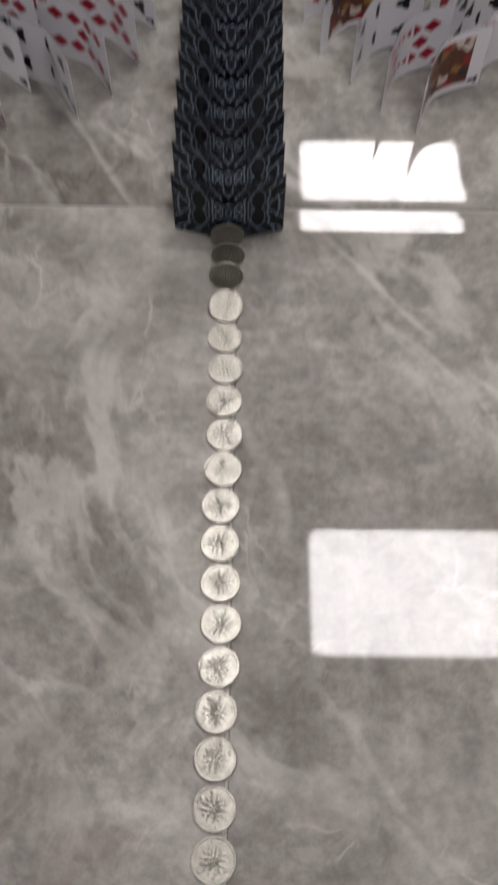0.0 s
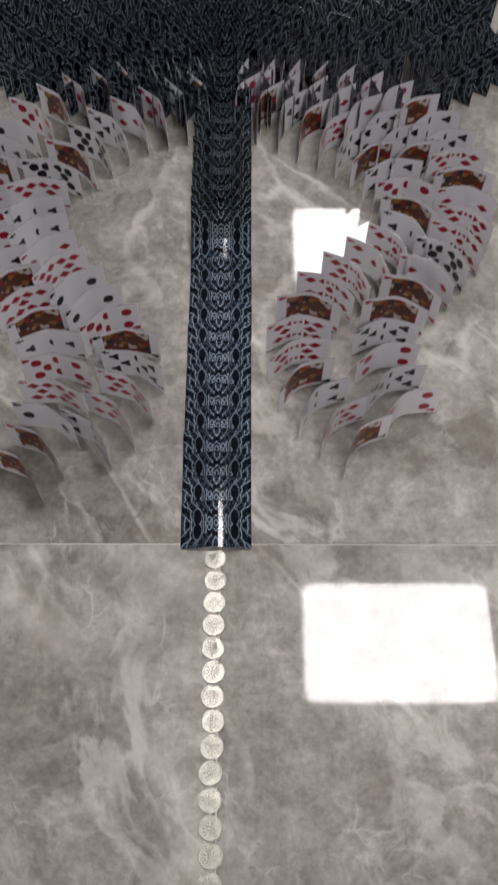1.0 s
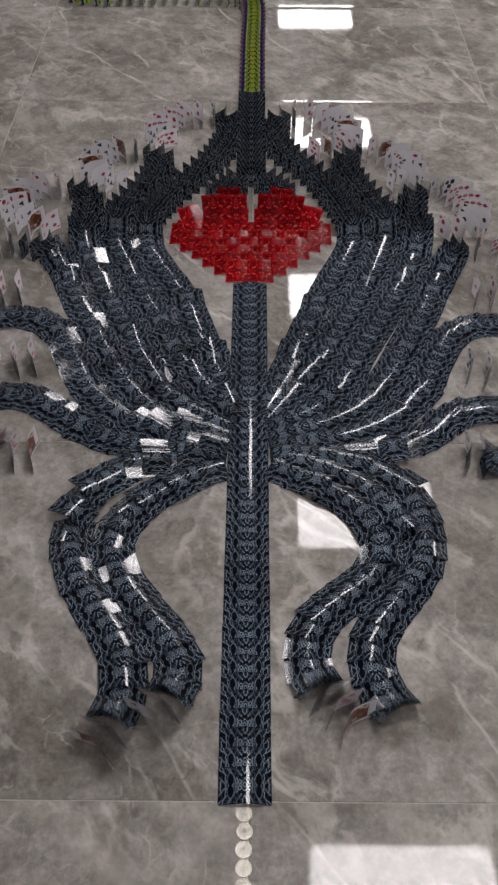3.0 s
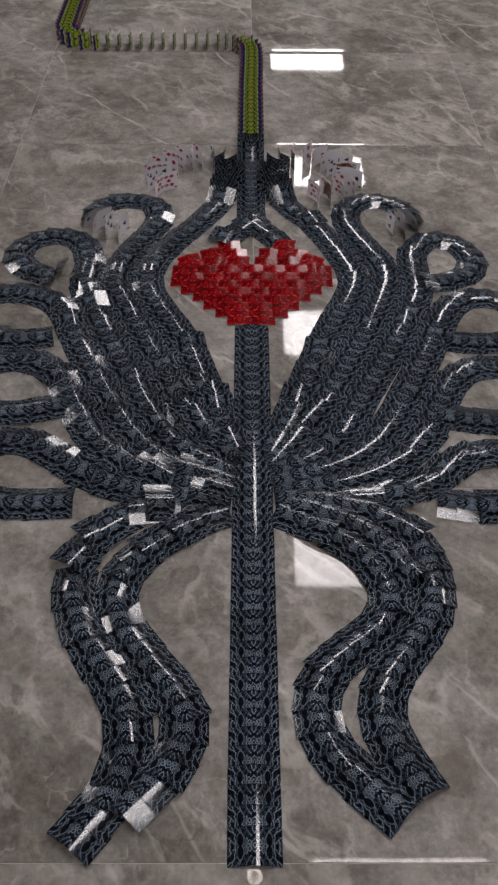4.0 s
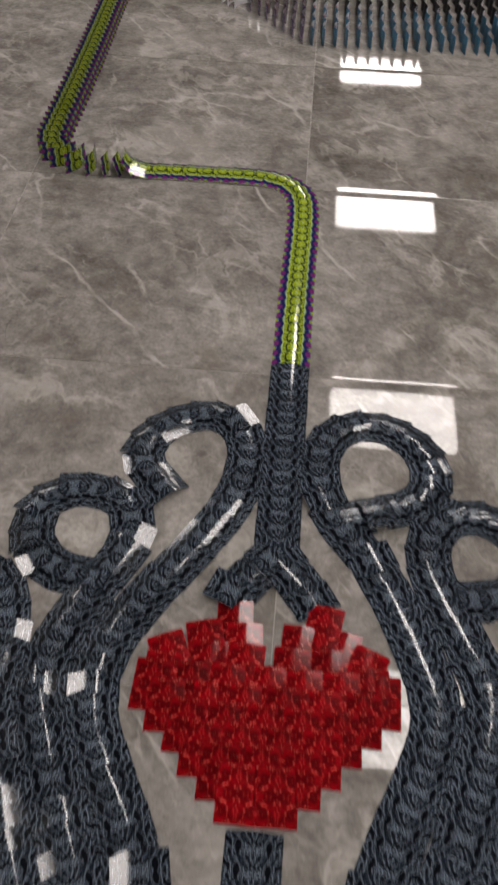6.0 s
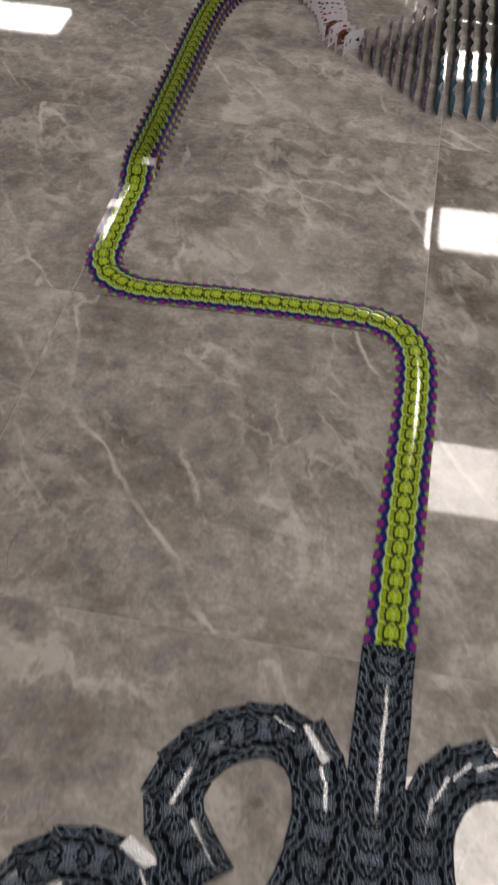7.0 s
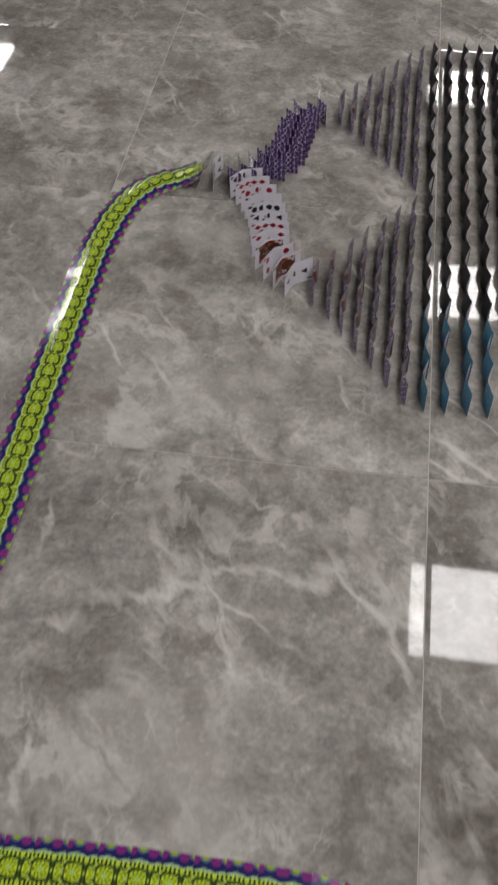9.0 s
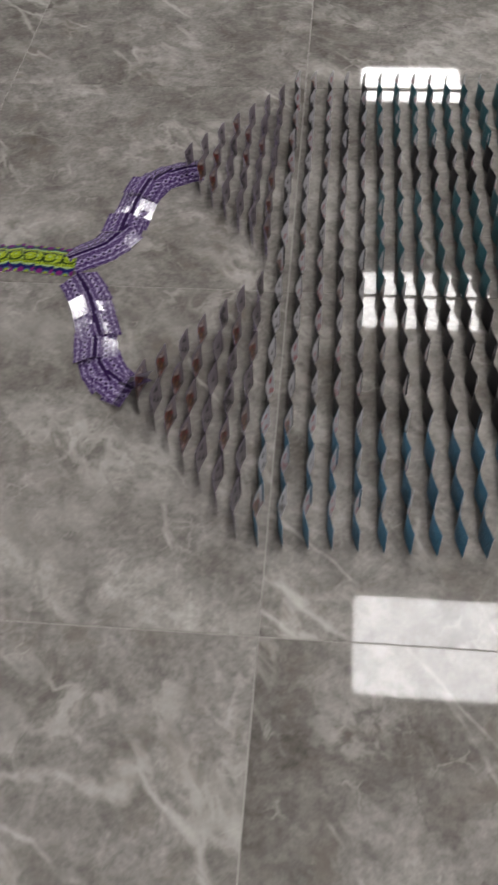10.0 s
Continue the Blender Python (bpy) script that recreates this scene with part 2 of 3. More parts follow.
    net = math_node(nt, "SUBTRACT", 1.0, smooth(nt, vo.outputs["Distance"], 0.01, 0.07))
    col = mix(nt, math_node(nt, "MULTIPLY", math_node(nt, "MULTIPLY", net, math_node(nt, "MULTIPLY_ADD", black, 0.9, 0.1)), 0.2), col, line)
    col = mix(nt, a, col, line)
    info = nt.nodes.new("ShaderNodeObjectInfo")
    worn = math_node(nt, "MULTIPLY_ADD", info.outputs["Random"], 0.4, 0.8)
    col = mix(nt, 1.0, col, worn, "MULTIPLY")
    nt.links.new(col, b.inputs["Base Color"])
    wear = noise_tex(nt, None, 30.0, 3)
    nt.links.new(math_node(nt, "MULTIPLY_ADD", wear.outputs["Fac"], 0.06, rough), b.inputs["Roughness"])
    return m


def medallion_back(name, light, dark, navy, plum, blue, height):
    """Lime card back: a ringed medallion in each half, beaded lines beside it, scalloped navy and plum borders."""
    m, nt, b = material(name, 0.1)
    vec, au, av = uv_mirror(nt, height)
    mid = height * 0.245

    def span(x, lo, hi, soft=0.0004):
        return math_node(nt, "MULTIPLY", smooth(nt, x, lo - soft, lo + soft), math_node(nt, "SUBTRACT", 1.0, smooth(nt, x, hi - soft, hi + soft)))

    def far(u0, v0, flat=1.0):
        du = math_node(nt, "SUBTRACT", au, u0)
        dv = math_node(nt, "MULTIPLY", math_node(nt, "SUBTRACT", av, v0), flat)
        return math_node(nt, "SQRT", math_node(nt, "ADD", math_node(nt, "MULTIPLY", du, du), math_node(nt, "MULTIPLY", dv, dv)))
    d = far(0.0, mid, 0.92)
    off = math_node(nt, "ABSOLUTE", math_node(nt, "SUBTRACT", av, mid))
    grey = mix(nt, 0.2, light, blue)
    col = mix(nt, math_node(nt, "MULTIPLY", ornament(nt, vec, 75.0, 0.26, 4.0), 0.95), grey, dark)
    col = mix(nt, span(d, -0.01, 0.0108), col, light)
    col = mix(nt, math_node(nt, "MULTIPLY", span(d, 0.0056, 0.0070), 0.4), col, dark)
    col = mix(nt, math_node(nt, "MULTIPLY", span(d, -0.01, 0.0024), 0.6), col, blue)
    col = mix(nt, math_node(nt, "MULTIPLY", span(au, 0.0108, 0.0142), math_node(nt, "SUBTRACT", 1.0, smooth(nt, off, 0.0085, 0.0095))), col, dark)
    col = mix(nt, math_node(nt, "MULTIPLY", math_node(nt, "SUBTRACT", 1.0, smooth(nt, au, 0.0105, 0.012)), span(off, 0.0108, 0.0125)), col, dark)
    beads = math_node(nt, "SINE", math_node(nt, "MULTIPLY", av, 2 * math.pi / 0.0056))
    line = span(au, 0.0150, 0.0208)
    col = mix(nt, line, col, dark)
    col = mix(nt, math_node(nt, "MULTIPLY", line, smooth(nt, beads, -0.3, 0.2)), col, light)
    col = mix(nt, span(au, 0.0208, 0.0242), col, grey)
    col = mix(nt, math_node(nt, "MULTIPLY", ornament(nt, vec, 150.0, 0.22, 4.0), 0.45), col, dark)
    edge = mix(nt, math_node(nt, "SUBTRACT", 1.0, smooth(nt, far(0.0372, 0.0), 0.0066, 0.0078)), navy, plum)
    edge = mix(nt, math_node(nt, "SUBTRACT", 1.0, smooth(nt, far(0.0372, 2 * mid), 0.0066, 0.0078)), edge, plum)
    halo = far(0.0420, mid)
    edge = mix(nt, math_node(nt, "MULTIPLY", span(halo, 0.0066, 0.0080), 0.7), edge, blue)
    edge = mix(nt, math_node(nt, "SUBTRACT", 1.0, smooth(nt, halo, 0.0050, 0.0062)), edge, mix(nt, 0.45, light, dark))
    # pale blue beads beside the border, a ring of dark dots round each medallion
    fine_beads = math_node(nt, "SINE", math_node(nt, "MULTIPLY", av, 2 * math.pi / 0.0041))
    col = mix(nt, math_node(nt, "MULTIPLY", span(au, 0.0212, 0.0240), smooth(nt, fine_beads, -0.1, 0.4)), col, mix(nt, 0.5, blue, (0.4, 0.5, 0.5)))
    turn = math_node(nt, "ARCTAN2", au, math_node(nt, "SUBTRACT", av, mid))
    petals = smooth(nt, math_node(nt, "SINE", math_node(nt, "MULTIPLY", turn, 10.0)), 0.0, 0.5)
    col = mix(nt, math_node(nt, "MULTIPLY", math_node(nt, "MULTIPLY", span(d, 0.0072, 0.0098), petals), 0.85), col, dark)
    petals = smooth(nt, math_node(nt, "COSINE", math_node(nt, "MULTIPLY", turn, 6.0)), 0.1, 0.6)
    col = mix(nt, math_node(nt, "MULTIPLY", math_node(nt, "MULTIPLY", span(d, 0.0030, 0.0054), petals), 0.7), col, dark)
    wave = math_node(nt, "MULTIPLY_ADD", off, 0.42, au)
    col = mix(nt, smooth(nt, au, 0.0250, 0.0256), col, mix(nt, 0.5, navy, blue))
    col = mix(nt, smooth(nt, wave, 0.0272, 0.0280), col, edge)
    nt.links.new(col, b.inputs["Base Color"])
    wear = noise_tex(nt, None, 30.0, 3)
    nt.links.new(math_node(nt, "MULTIPLY_ADD", wear.outputs["Fac"], 0.06, 0.08), b.inputs["Roughness"])
    return m


def red_back(name, height):
    """Red back strewn with small pale red leaves and darker clumps."""
    m, nt, b = material(name, 0.2)
    b.inputs["Specular IOR Level"].default_value = 0.17
    vec, au, av = uv_mirror(nt, height)
    vo = nt.nodes.new("ShaderNodeTexVoronoi")
    vo.inputs["Scale"].default_value = 190.0
    nt.links.new(noise_warp(nt, vec, 120.0, 0.004), vo.inputs["Vector"])
    leaf = math_node(nt, "SUBTRACT", 1.0, smooth(nt, vo.outputs["Distance"], 0.22, 0.42))
    gate = smooth(nt, noise_tex(nt, vec, 110.0, 3).outputs["Fac"], 0.42, 0.58)
    clump = smooth(nt, noise_tex(nt, vec, 60.0, 4).outputs["Fac"], 0.4, 0.62)
    col = mix(nt, clump, (0.075, 0.0006, 0.002), (0.2, 0.0016, 0.005))
    col = mix(nt, math_node(nt, "MULTIPLY", math_node(nt, "MULTIPLY", leaf, gate), 0.8), col, (0.6, 0.075, 0.06))
    info = nt.nodes.new("ShaderNodeObjectInfo")
    col = mix(nt, 1.0, col, math_node(nt, "MULTIPLY_ADD", info.outputs["Random"], 0.5, 0.75), "MULTIPLY")
    nt.links.new(col, b.inputs["Base Color"])
    nt.links.new(math_node(nt, "MULTIPLY_ADD", noise_tex(nt, None, 30.0, 3).outputs["Fac"], 0.08, 0.08), b.inputs["Roughness"])
    return m


def rosette_back(name, base, pale, dark, height):
    """Purple back: ringed dark eyes in rows, pale stars between them, pale hairlines along the middle and the border."""
    m, nt, b = material(name, 0.1)
    b.inputs["Specular IOR Level"].default_value = 0.5
    vec, au, av = uv_mirror(nt, height)

    def gap(x, step):
        k = math_node(nt, "FRACT", math_node(nt, "DIVIDE", x, step))
        return math_node(nt, "MULTIPLY", math_node(nt, "SUBTRACT", k, 0.5), step)

    def dist(u, v):
        return math_node(nt, "SQRT", math_node(nt, "ADD", math_node(nt, "MULTIPLY", u, u), math_node(nt, "MULTIPLY", v, v)))
    u0 = math_node(nt, "SUBTRACT", au, 0.0205)
    eye = dist(u0, gap(av, 0.0145))
    star = dist(gap(math_node(nt, "ADD", au, 0.0010), 0.0135), gap(math_node(nt, "ADD", av, 0.00725), 0.0145))
    col = mix(nt, math_node(nt, "MULTIPLY", ornament(nt, vec, 170.0, 0.2, 4.0), 0.25), base, pale)
    col = mix(nt, math_node(nt, "SUBTRACT", 1.0, smooth(nt, star, 0.0008, 0.0022)), col, pale)
    ring = math_node(nt, "SUBTRACT", 1.0, smooth(nt, math_node(nt, "ABSOLUTE", math_node(nt, "SUBTRACT", eye, 0.0046)), 0.0003, 0.0011))
    col = mix(nt, math_node(nt, "SUBTRACT", 1.0, smooth(nt, eye, 0.0036, 0.0044)), col, base)
    col = mix(nt, math_node(nt, "MULTIPLY", ring, 0.8), col, pale)
    col = mix(nt, math_node(nt, "SUBTRACT", 1.0, smooth(nt, eye, 0.0018, 0.0026)), col, dark)
    col = mix(nt, math_node(nt, "SUBTRACT", 1.0, smooth(nt, au, 0.0040, 0.0048)), col, mix(nt, 0.4, dark, base))
    for at in (0.0058, 0.0345):
        line = math_node(nt, "SUBTRACT", 1.0, smooth(nt, math_node(nt, "ABSOLUTE", math_node(nt, "SUBTRACT", au, at)), 0.0002, 0.0008))
        col = mix(nt, math_node(nt, "MULTIPLY", line, 0.7), col, pale)
    nt.links.new(col, b.inputs["Base Color"])
    nt.links.new(math_node(nt, "MULTIPLY_ADD", noise_tex(nt, None, 30.0, 3).outputs["Fac"], 0.06, 0.07), b.inputs["Roughness"])
    return m


CARD_W, CARD_H = 0.083, 0.058
DARK = filigree_back("navy_filigree_card_back", (0.0012, 0.0018, 0.0042), (0.185, 0.23, 0.28), (0.0055, 0.009, 0.016), CARD_H, 0.06, 0.25)
BLACK = dark_back("black_card_back", (0.006, 0.006, 0.008), (0.02, 0.024, 0.028), (0.012, 0.012, 0.018), CARD_H, 0.4, 0.08)
BLUE = dark_back("blue_card_back", (0.02, 0.115, 0.2), (0.12, 0.28, 0.38), (0.012, 0.05, 0.1), CARD_H, 0.4, 0.15)
TEAL = dark_back("teal_card_back", (0.008, 0.075, 0.095), (0.06, 0.22, 0.25), (0.02, 0.08, 0.1), CARD_H, 0.4, 0.2)
GREEN = medallion_back("lime_card_back", (0.345, 0.445, 0.022), (0.016, 0.03, 0.005), (0.012, 0.012, 0.07), (0.12, 0.015, 0.11), (0.10, 0.24, 0.26), CARD_H)
PURPLE = rosette_back("purple_card_back", (0.036, 0.014, 0.075), (0.46, 0.40, 0.6), (0.008, 0.004, 0.02), CARD_H)
RED = red_back("red_card_back", 0.088)


def plain(name, color, rough, amount=0.12, scale=12.0, metal=0.0, relief=0.1):
    m, nt, b = material(name, rough, metal)
    n = noise_tex(nt, None, scale, 6, 0.6)
    lo = tuple(c * (1 - amount) for c in color)
    hi = tuple(min(1, c * (1 + amount)) for c in color)
    nt.links.new(mix(nt, n.outputs["Fac"], lo, hi), b.inputs["Base Color"])
    bump = nt.nodes.new("ShaderNodeBump")
    bump.inputs["Strength"].default_value = relief
    bump.inputs["Distance"].default_value = 0.002
    nt.links.new(noise_tex(nt, None, scale * 8, 3).outputs["Fac"], bump.inputs["Height"])
    nt.links.new(bump.outputs[0], b.inputs["Normal"])
    return m


def face_material():
    m, nt, b = material("white_card_face", 0.25)
    n = noise_tex(nt, None, 40.0, 4)
    nt.links.new(mix(nt, n.outputs["Fac"], (0.70, 0.68, 0.725), (0.77, 0.75, 0.79)), b.inputs["Base Color"])
    return m


FACE = face_material()
# darker copy of the card face: shade between the ranks put into its colour
SHADED_FACE = plain("shaded_card_face", (0.27, 0.235, 0.25), 0.4, 0.12, 20)
RED_INK = material("red_ink", 0.3, 0, (0.32, 0.005, 0.028))[0]
BLACK_INK = material("black_ink", 0.3, 0, (0.008, 0.008, 0.01))[0]


def court_material():
    m, nt, b = material("court_print", 0.3)
    co = nt.nodes.new("ShaderNodeTexCoord")
    vo = nt.nodes.new("ShaderNodeTexVoronoi")
    vo.inputs["Scale"].default_value = 130.0
    nt.links.new(co.outputs["UV"], vo.inputs["Vector"])
    sep = nt.nodes.new("ShaderNodeSeparateColor")
    nt.links.new(vo.outputs["Color"], sep.inputs[0])
    ramp = nt.nodes.new("ShaderNodeValToRGB")
    ramp.color_ramp.interpolation = "CONSTANT"
    e = ramp.color_ramp.elements
    e[0].position, e[0].color = 0.0, (0.10, 0.03, 0.018, 1)
    e[1].position, e[1].color = 0.5, (0.26, 0.012, 0.02, 1)
    for p, c in ((0.64, (0.28, 0.13, 0.03, 1)), (0.74, (0.02, 0.018, 0.03, 1)), (0.86, (0.52, 0.45, 0.42, 1))):
        e.new(p).color = c
    nt.links.new(sep.outputs[0], ramp.inputs[0])
    nt.links.new(ramp.outputs[0], b.inputs["Base Color"])
    return m


COURT = court_material()
MARBLE = marble_material()


GROUT = plain("pale_grout", (0.33, 0.315, 0.29), 0.8, 0.25, 60)
PLASTER = plain("grey_wall_paint", (0.3, 0.297, 0.29), 0.6)
CEILING_PAINT = plain("white_ceiling_paint", (0.33, 0.33, 0.33), 0.7)
FRAME_PAINT = plain("white_lamp_frame", (0.7, 0.7, 0.7), 0.4)
NICKEL = plain("nickel_coin_metal", (0.315, 0.303, 0.27), 0.3, 0.5, 7, 1.0, 0.12)


def lamp_material():
    m = bpy.data.materials.new("glowing_diffuser")
    m.use_nodes = True
    nt = m.node_tree
    nt.nodes.clear()
    out, em = nt.nodes.new("ShaderNodeOutputMaterial"), nt.nodes.new("ShaderNodeEmission")
    em.inputs[0].default_value = (1.0, 0.955, 0.955, 1)
    em.inputs[1].default_value = LIGHT_POWER
    nt.links.new(em.outputs[0], out.inputs[0])
    return m


GLOW = lamp_material()


# ---- building blocks ----
def mesh_of(name, bm, materials):
    me = bpy.data.meshes.new(name)
    bm.to_mesh(me)
    bm.free()
    for m in materials:
        me.materials.append(m)
    return me


def part(name, bm, material_of, parent, label=""):
    ob = new(name, mesh_of(name, bm, [material_of]))
    ob.parent = parent
    return tagged(ob, label)


def box(x0, x1, y0, y1, z0, z1, bevel=0.0):
    bm = bmesh.new()
    bmesh.ops.create_cube(bm, size=1, matrix=Matrix.Translation(((x0 + x1) / 2, (y0 + y1) / 2, (z0 + z1) / 2)) @ Matrix.Diagonal((x1 - x0, y1 - y0, z1 - z0, 1)))
    if bevel:
        bmesh.ops.bevel(bm, geom=bm.edges[:], offset=bevel, segments=2, affect="EDGES")
    return bm


# ---- room ----
X0, X1, Y0, Y1 = -5.25, 6.0, -3.0, 12.0
floor = tagged(new("floor", mesh_of("floor", box(X0, X1, Y0, Y1, -0.06, -0.0016), [GROUT])), "polished grey marble tile floor with pale joints", kind="structure")
for name, b in (("wall_north", (X0, X1, Y1, Y1 + 0.1)), ("wall_south", (X0, X1, Y0 - 0.1, Y0)), ("wall_west", (X0 - 0.1, X0, Y0, Y1)), ("wall_east", (X1, X1 + 0.1, Y0, Y1))):
    tagged(new(name, mesh_of(name, box(*b, -0.06, CEILING), [PLASTER])), "plain grey painted wall", kind="structure")
tagged(new("ceiling", mesh_of("ceiling", box(X0, X1, Y0, Y1, CEILING, CEILING + 0.1), [CEILING_PAINT])), "plain white ceiling", kind="structure")


def ceiling_light(x, y, w=0.87, d=0.55):
    top = new("ceiling_light")
    top.location = (x, y, CEILING)
    bm = box(-w / 2 - 0.02, w / 2 + 0.02, -d / 2 - 0.02, d / 2 + 0.02, -0.03, -0.002, 0.006)
    part("frame", bm, FRAME_PAINT, top)
    bm = bmesh.new()
    r, ring = 0.05, []
    for k, (sx, sy) in enumerate(((1, 1), (-1, 1), (-1, -1), (1, -1))):
        for a in range(7):
            t = math.pi / 2 * (k + a / 6)
            ring.append((sx * (w / 2 - r) + r * math.cos(t), sy * (d / 2 - r) + r * math.sin(t)))
    low, high = ([bm.verts.new((px, py, z)) for px, py in ring] for z in (-0.040, -0.030))
    bm.faces.new(low[::-1])
    for k in range(len(ring)):
        bm.faces.new((low[k], low[(k + 1) % len(ring)], high[(k + 1) % len(ring)], high[k]))
    part("diffuser", bm, GLOW, top, "glowing white diffuser panel")
    return tagged(top, "rectangular white LED panel lamp on the ceiling", "ceiling light", "ceiling panel lamps")


# the -1.65 lamp is added, unseen, to brighten the first card faces
LIGHT_ROWS = (-1.65, 0.765, 3.1, 5.33, 7.97, 10.8)
for y in LIGHT_ROWS:
    ceiling_light(0.735, y)
# only (-4.2, 10.8) is known here; the rest are unseen lamps added as fill
for x, y in [(-4.2, y) for y in LIGHT_ROWS[1:]] + [(5.4, 10.8), (5.4, 5.33)]:
    ceiling_light(x, y)


# ---- playing cards ----
def fold(u, w, depth, soft=0.04):
    """How far the middle of a bent card stands out, by the place across it (rounded fold)."""
    a = abs(2 * u / w)
    return -depth * (1 - (math.sqrt(a * a + soft * soft) - soft) / (math.sqrt(1 + soft * soft) - soft))


PIPS = {1: [(0, 0)], 2: [(-1, 0), (1, 0)], 3: [(-1, 0), (0, 0), (1, 0)], 4: [(-1, -1), (-1, 1), (1, -1), (1, 1)],
        5: [(-1, -1), (-1, 1), (1, -1), (1, 1), (0, 0)], 6: [(-1, -1), (0, -1), (1, -1), (-1, 1), (0, 1), (1, 1)],
        7: [(-1, -1), (0, -1), (1, -1), (-1, 1), (0, 1), (1, 1), (0.5, 0)], 8: [(-1, -1), (0, -1), (1, -1), (-1, 1), (0, 1), (1, 1), (0.5, 0), (-0.5, 0)],
        9: [(-1, -1), (-0.33, -1), (0.33, -1), (1, -1), (-1, 1), (-0.33, 1), (0.33, 1), (1, 1), (0, 0)],
        10: [(-1, -1), (-0.33, -1), (0.33, -1), (1, -1), (-1, 1), (-0.33, 1), (0.33, 1), (1, 1), (-0.66, 0), (0.66, 0)]}


def pip_outline(suit, r):
    if suit == "diamond":
        return [(r, 0), (0, r * 0.75), (-r, 0), (0, -r * 0.75)]
    pts = []
    for i in range(12):
        a = 2 * math.pi * i / 12
        if suit == "heart":
            k = r * (0.55 + 0.45 * abs(math.sin(a / 2)))
        elif suit == "club":
            k = r * (0.72 + 0.28 * math.cos(3 * a))
        else:
            k = r * (0.6 + 0.4 * abs(math.cos(a / 2)))
        pts.append((k * math.cos(a), k * math.sin(a)))
    return pts


def card_mesh(name, back, w, h, depth, soft, suit="", count=0, court=False, front=FACE, segments=8):
    """A bent card on its long edge: back towards -y, face towards +y, the fold standing out to -y. Origin at the foot."""
    bm = bmesh.new()
    uv = bm.loops.layers.uv.new("UVMap")
    th = 0.0003
    def face(points, slot, smooth_shaded=False, verts=None):
        f = bm.faces.new(verts or [bm.verts.new(p) for p in points])
        f.material_index = slot
        f.smooth = smooth_shaded
        for l in f.loops:
            l[uv].uv = (l.vert.co.x, l.vert.co.z)
    us = [w * (i / segments - 0.5) for i in range(segments + 1)]
    for o, slot in ((0, 0), (th, 1)):
        cols = [[bm.verts.new((u, fold(u, w, depth, soft) + o, z)) for z in (0, h)] for u in us]
        for a, b in zip(cols, cols[1:]):
            q = [a[0], b[0], b[1], a[1]]
            face(None, slot, True, q if slot == 0 else q[::-1])
    for u0, u1 in zip(us, us[1:]):
        y0, y1 = fold(u0, w, depth, soft), fold(u1, w, depth, soft)
        face(((u0, y0, h), (u1, y1, h), (u1, y1 + th, h), (u0, y0 + th, h)), 0)
        face(((u1, y1, 0), (u0, y0, 0), (u0, y0 + th, 0), (u1, y1 + th, 0)), 1)
    for u, flip in ((us[0], 1), (us[-1], -1)):
        y = fold(u, w, depth, soft)
        face(((u, y, 0), (u, y, h), (u, y + th, h), (u, y + th, 0))[::flip], 1)

    def on_face(u, v):
        return (u, fold(u, w, depth, soft) + th + 0.00018, v)
    ink = 2 if suit in ("heart", "diamond") else 3
    if court:
        for i in range(6):
            u0, u1 = (w * 0.70 * (k / 6 - 0.5) for k in (i, i + 1))
            face([on_face(*p) for p in ((u1, h * 0.12), (u0, h * 0.12), (u0, h * 0.88), (u1, h * 0.88))], 4)
        spots = []
    else:
        spots = [(p[0] * w * 0.30, h / 2 + p[1] * h * 0.23, 0.0080 if count > 1 else 0.0105) for p in PIPS[count]]
    spots += [(s * w * 0.44, h / 2 + s * h * 0.39, 0.0042) for s in (-1, 1)] + [(s * w * 0.385, h / 2 + s * h * 0.39, 0.0026) for s in (-1, 1)]
    for cu, cv, r in spots:
        ring = [on_face(cu + a, cv + b) for a, b in pip_outline(suit, r)]
        face(ring[::-1], ink)
    return mesh_of(name, bm, [back, front, RED_INK, BLACK_INK, COURT])


def deck(name, back, w=CARD_W, h=CARD_H, depth=0.0095, soft=0.04, front=FACE):
    cards_of = []
    for suit, count, court in (("heart", 7, 0), ("club", 8, 0), ("diamond", 5, 0), ("spade", 10, 0), ("heart", 1, 1), ("club", 3, 0), ("diamond", 9, 0), ("spade", 1, 1),
                               ("heart", 4, 0), ("club", 6, 0), ("diamond", 10, 0), ("spade", 2, 0), ("club", 1, 1), ("diamond", 2, 0)):
        cards_of.append(card_mesh("playing_card", back, w, h, depth, soft, suit, count, court, front))
    return cards_of


DECK_DARK = deck("dark", DARK)
DECK_WING = deck("wing", DARK, depth=0.0162)
DECK_ARCH = deck("arch", DARK, depth=0.012, soft=0.2)
DECK_BLACK = deck("black", BLACK, depth=0.0105, soft=0.25)
DECK_BLUE = deck("blue", BLUE, depth=0.0105, soft=0.25)
DECK_TEAL = deck("teal", TEAL, depth=0.0105, soft=0.25)
DECK_GREEN = deck("green", GREEN, depth=0.0105)
DECK_STEM = deck("stem", DARK, depth=0.0108)
DECK_PURPLE = deck("purple", PURPLE, depth=0.0145)
DECK_LEG = deck("leg", DARK, depth=0.0155, soft=0.28)
DECK_LEG_FLAT = deck("leg_flat", DARK, depth=0.0124, soft=0.09)
DECK_TRIANGLE = deck("triangle", PURPLE, depth=0.0105, soft=0.25, front=SHADED_FACE)
DECK_RED = deck("red", RED, 0.0605, 0.088, 0.0032, 0.06)

FALLS = []  # (card, standing place, yaw, time of arrival; lean, twist and roll at rest)


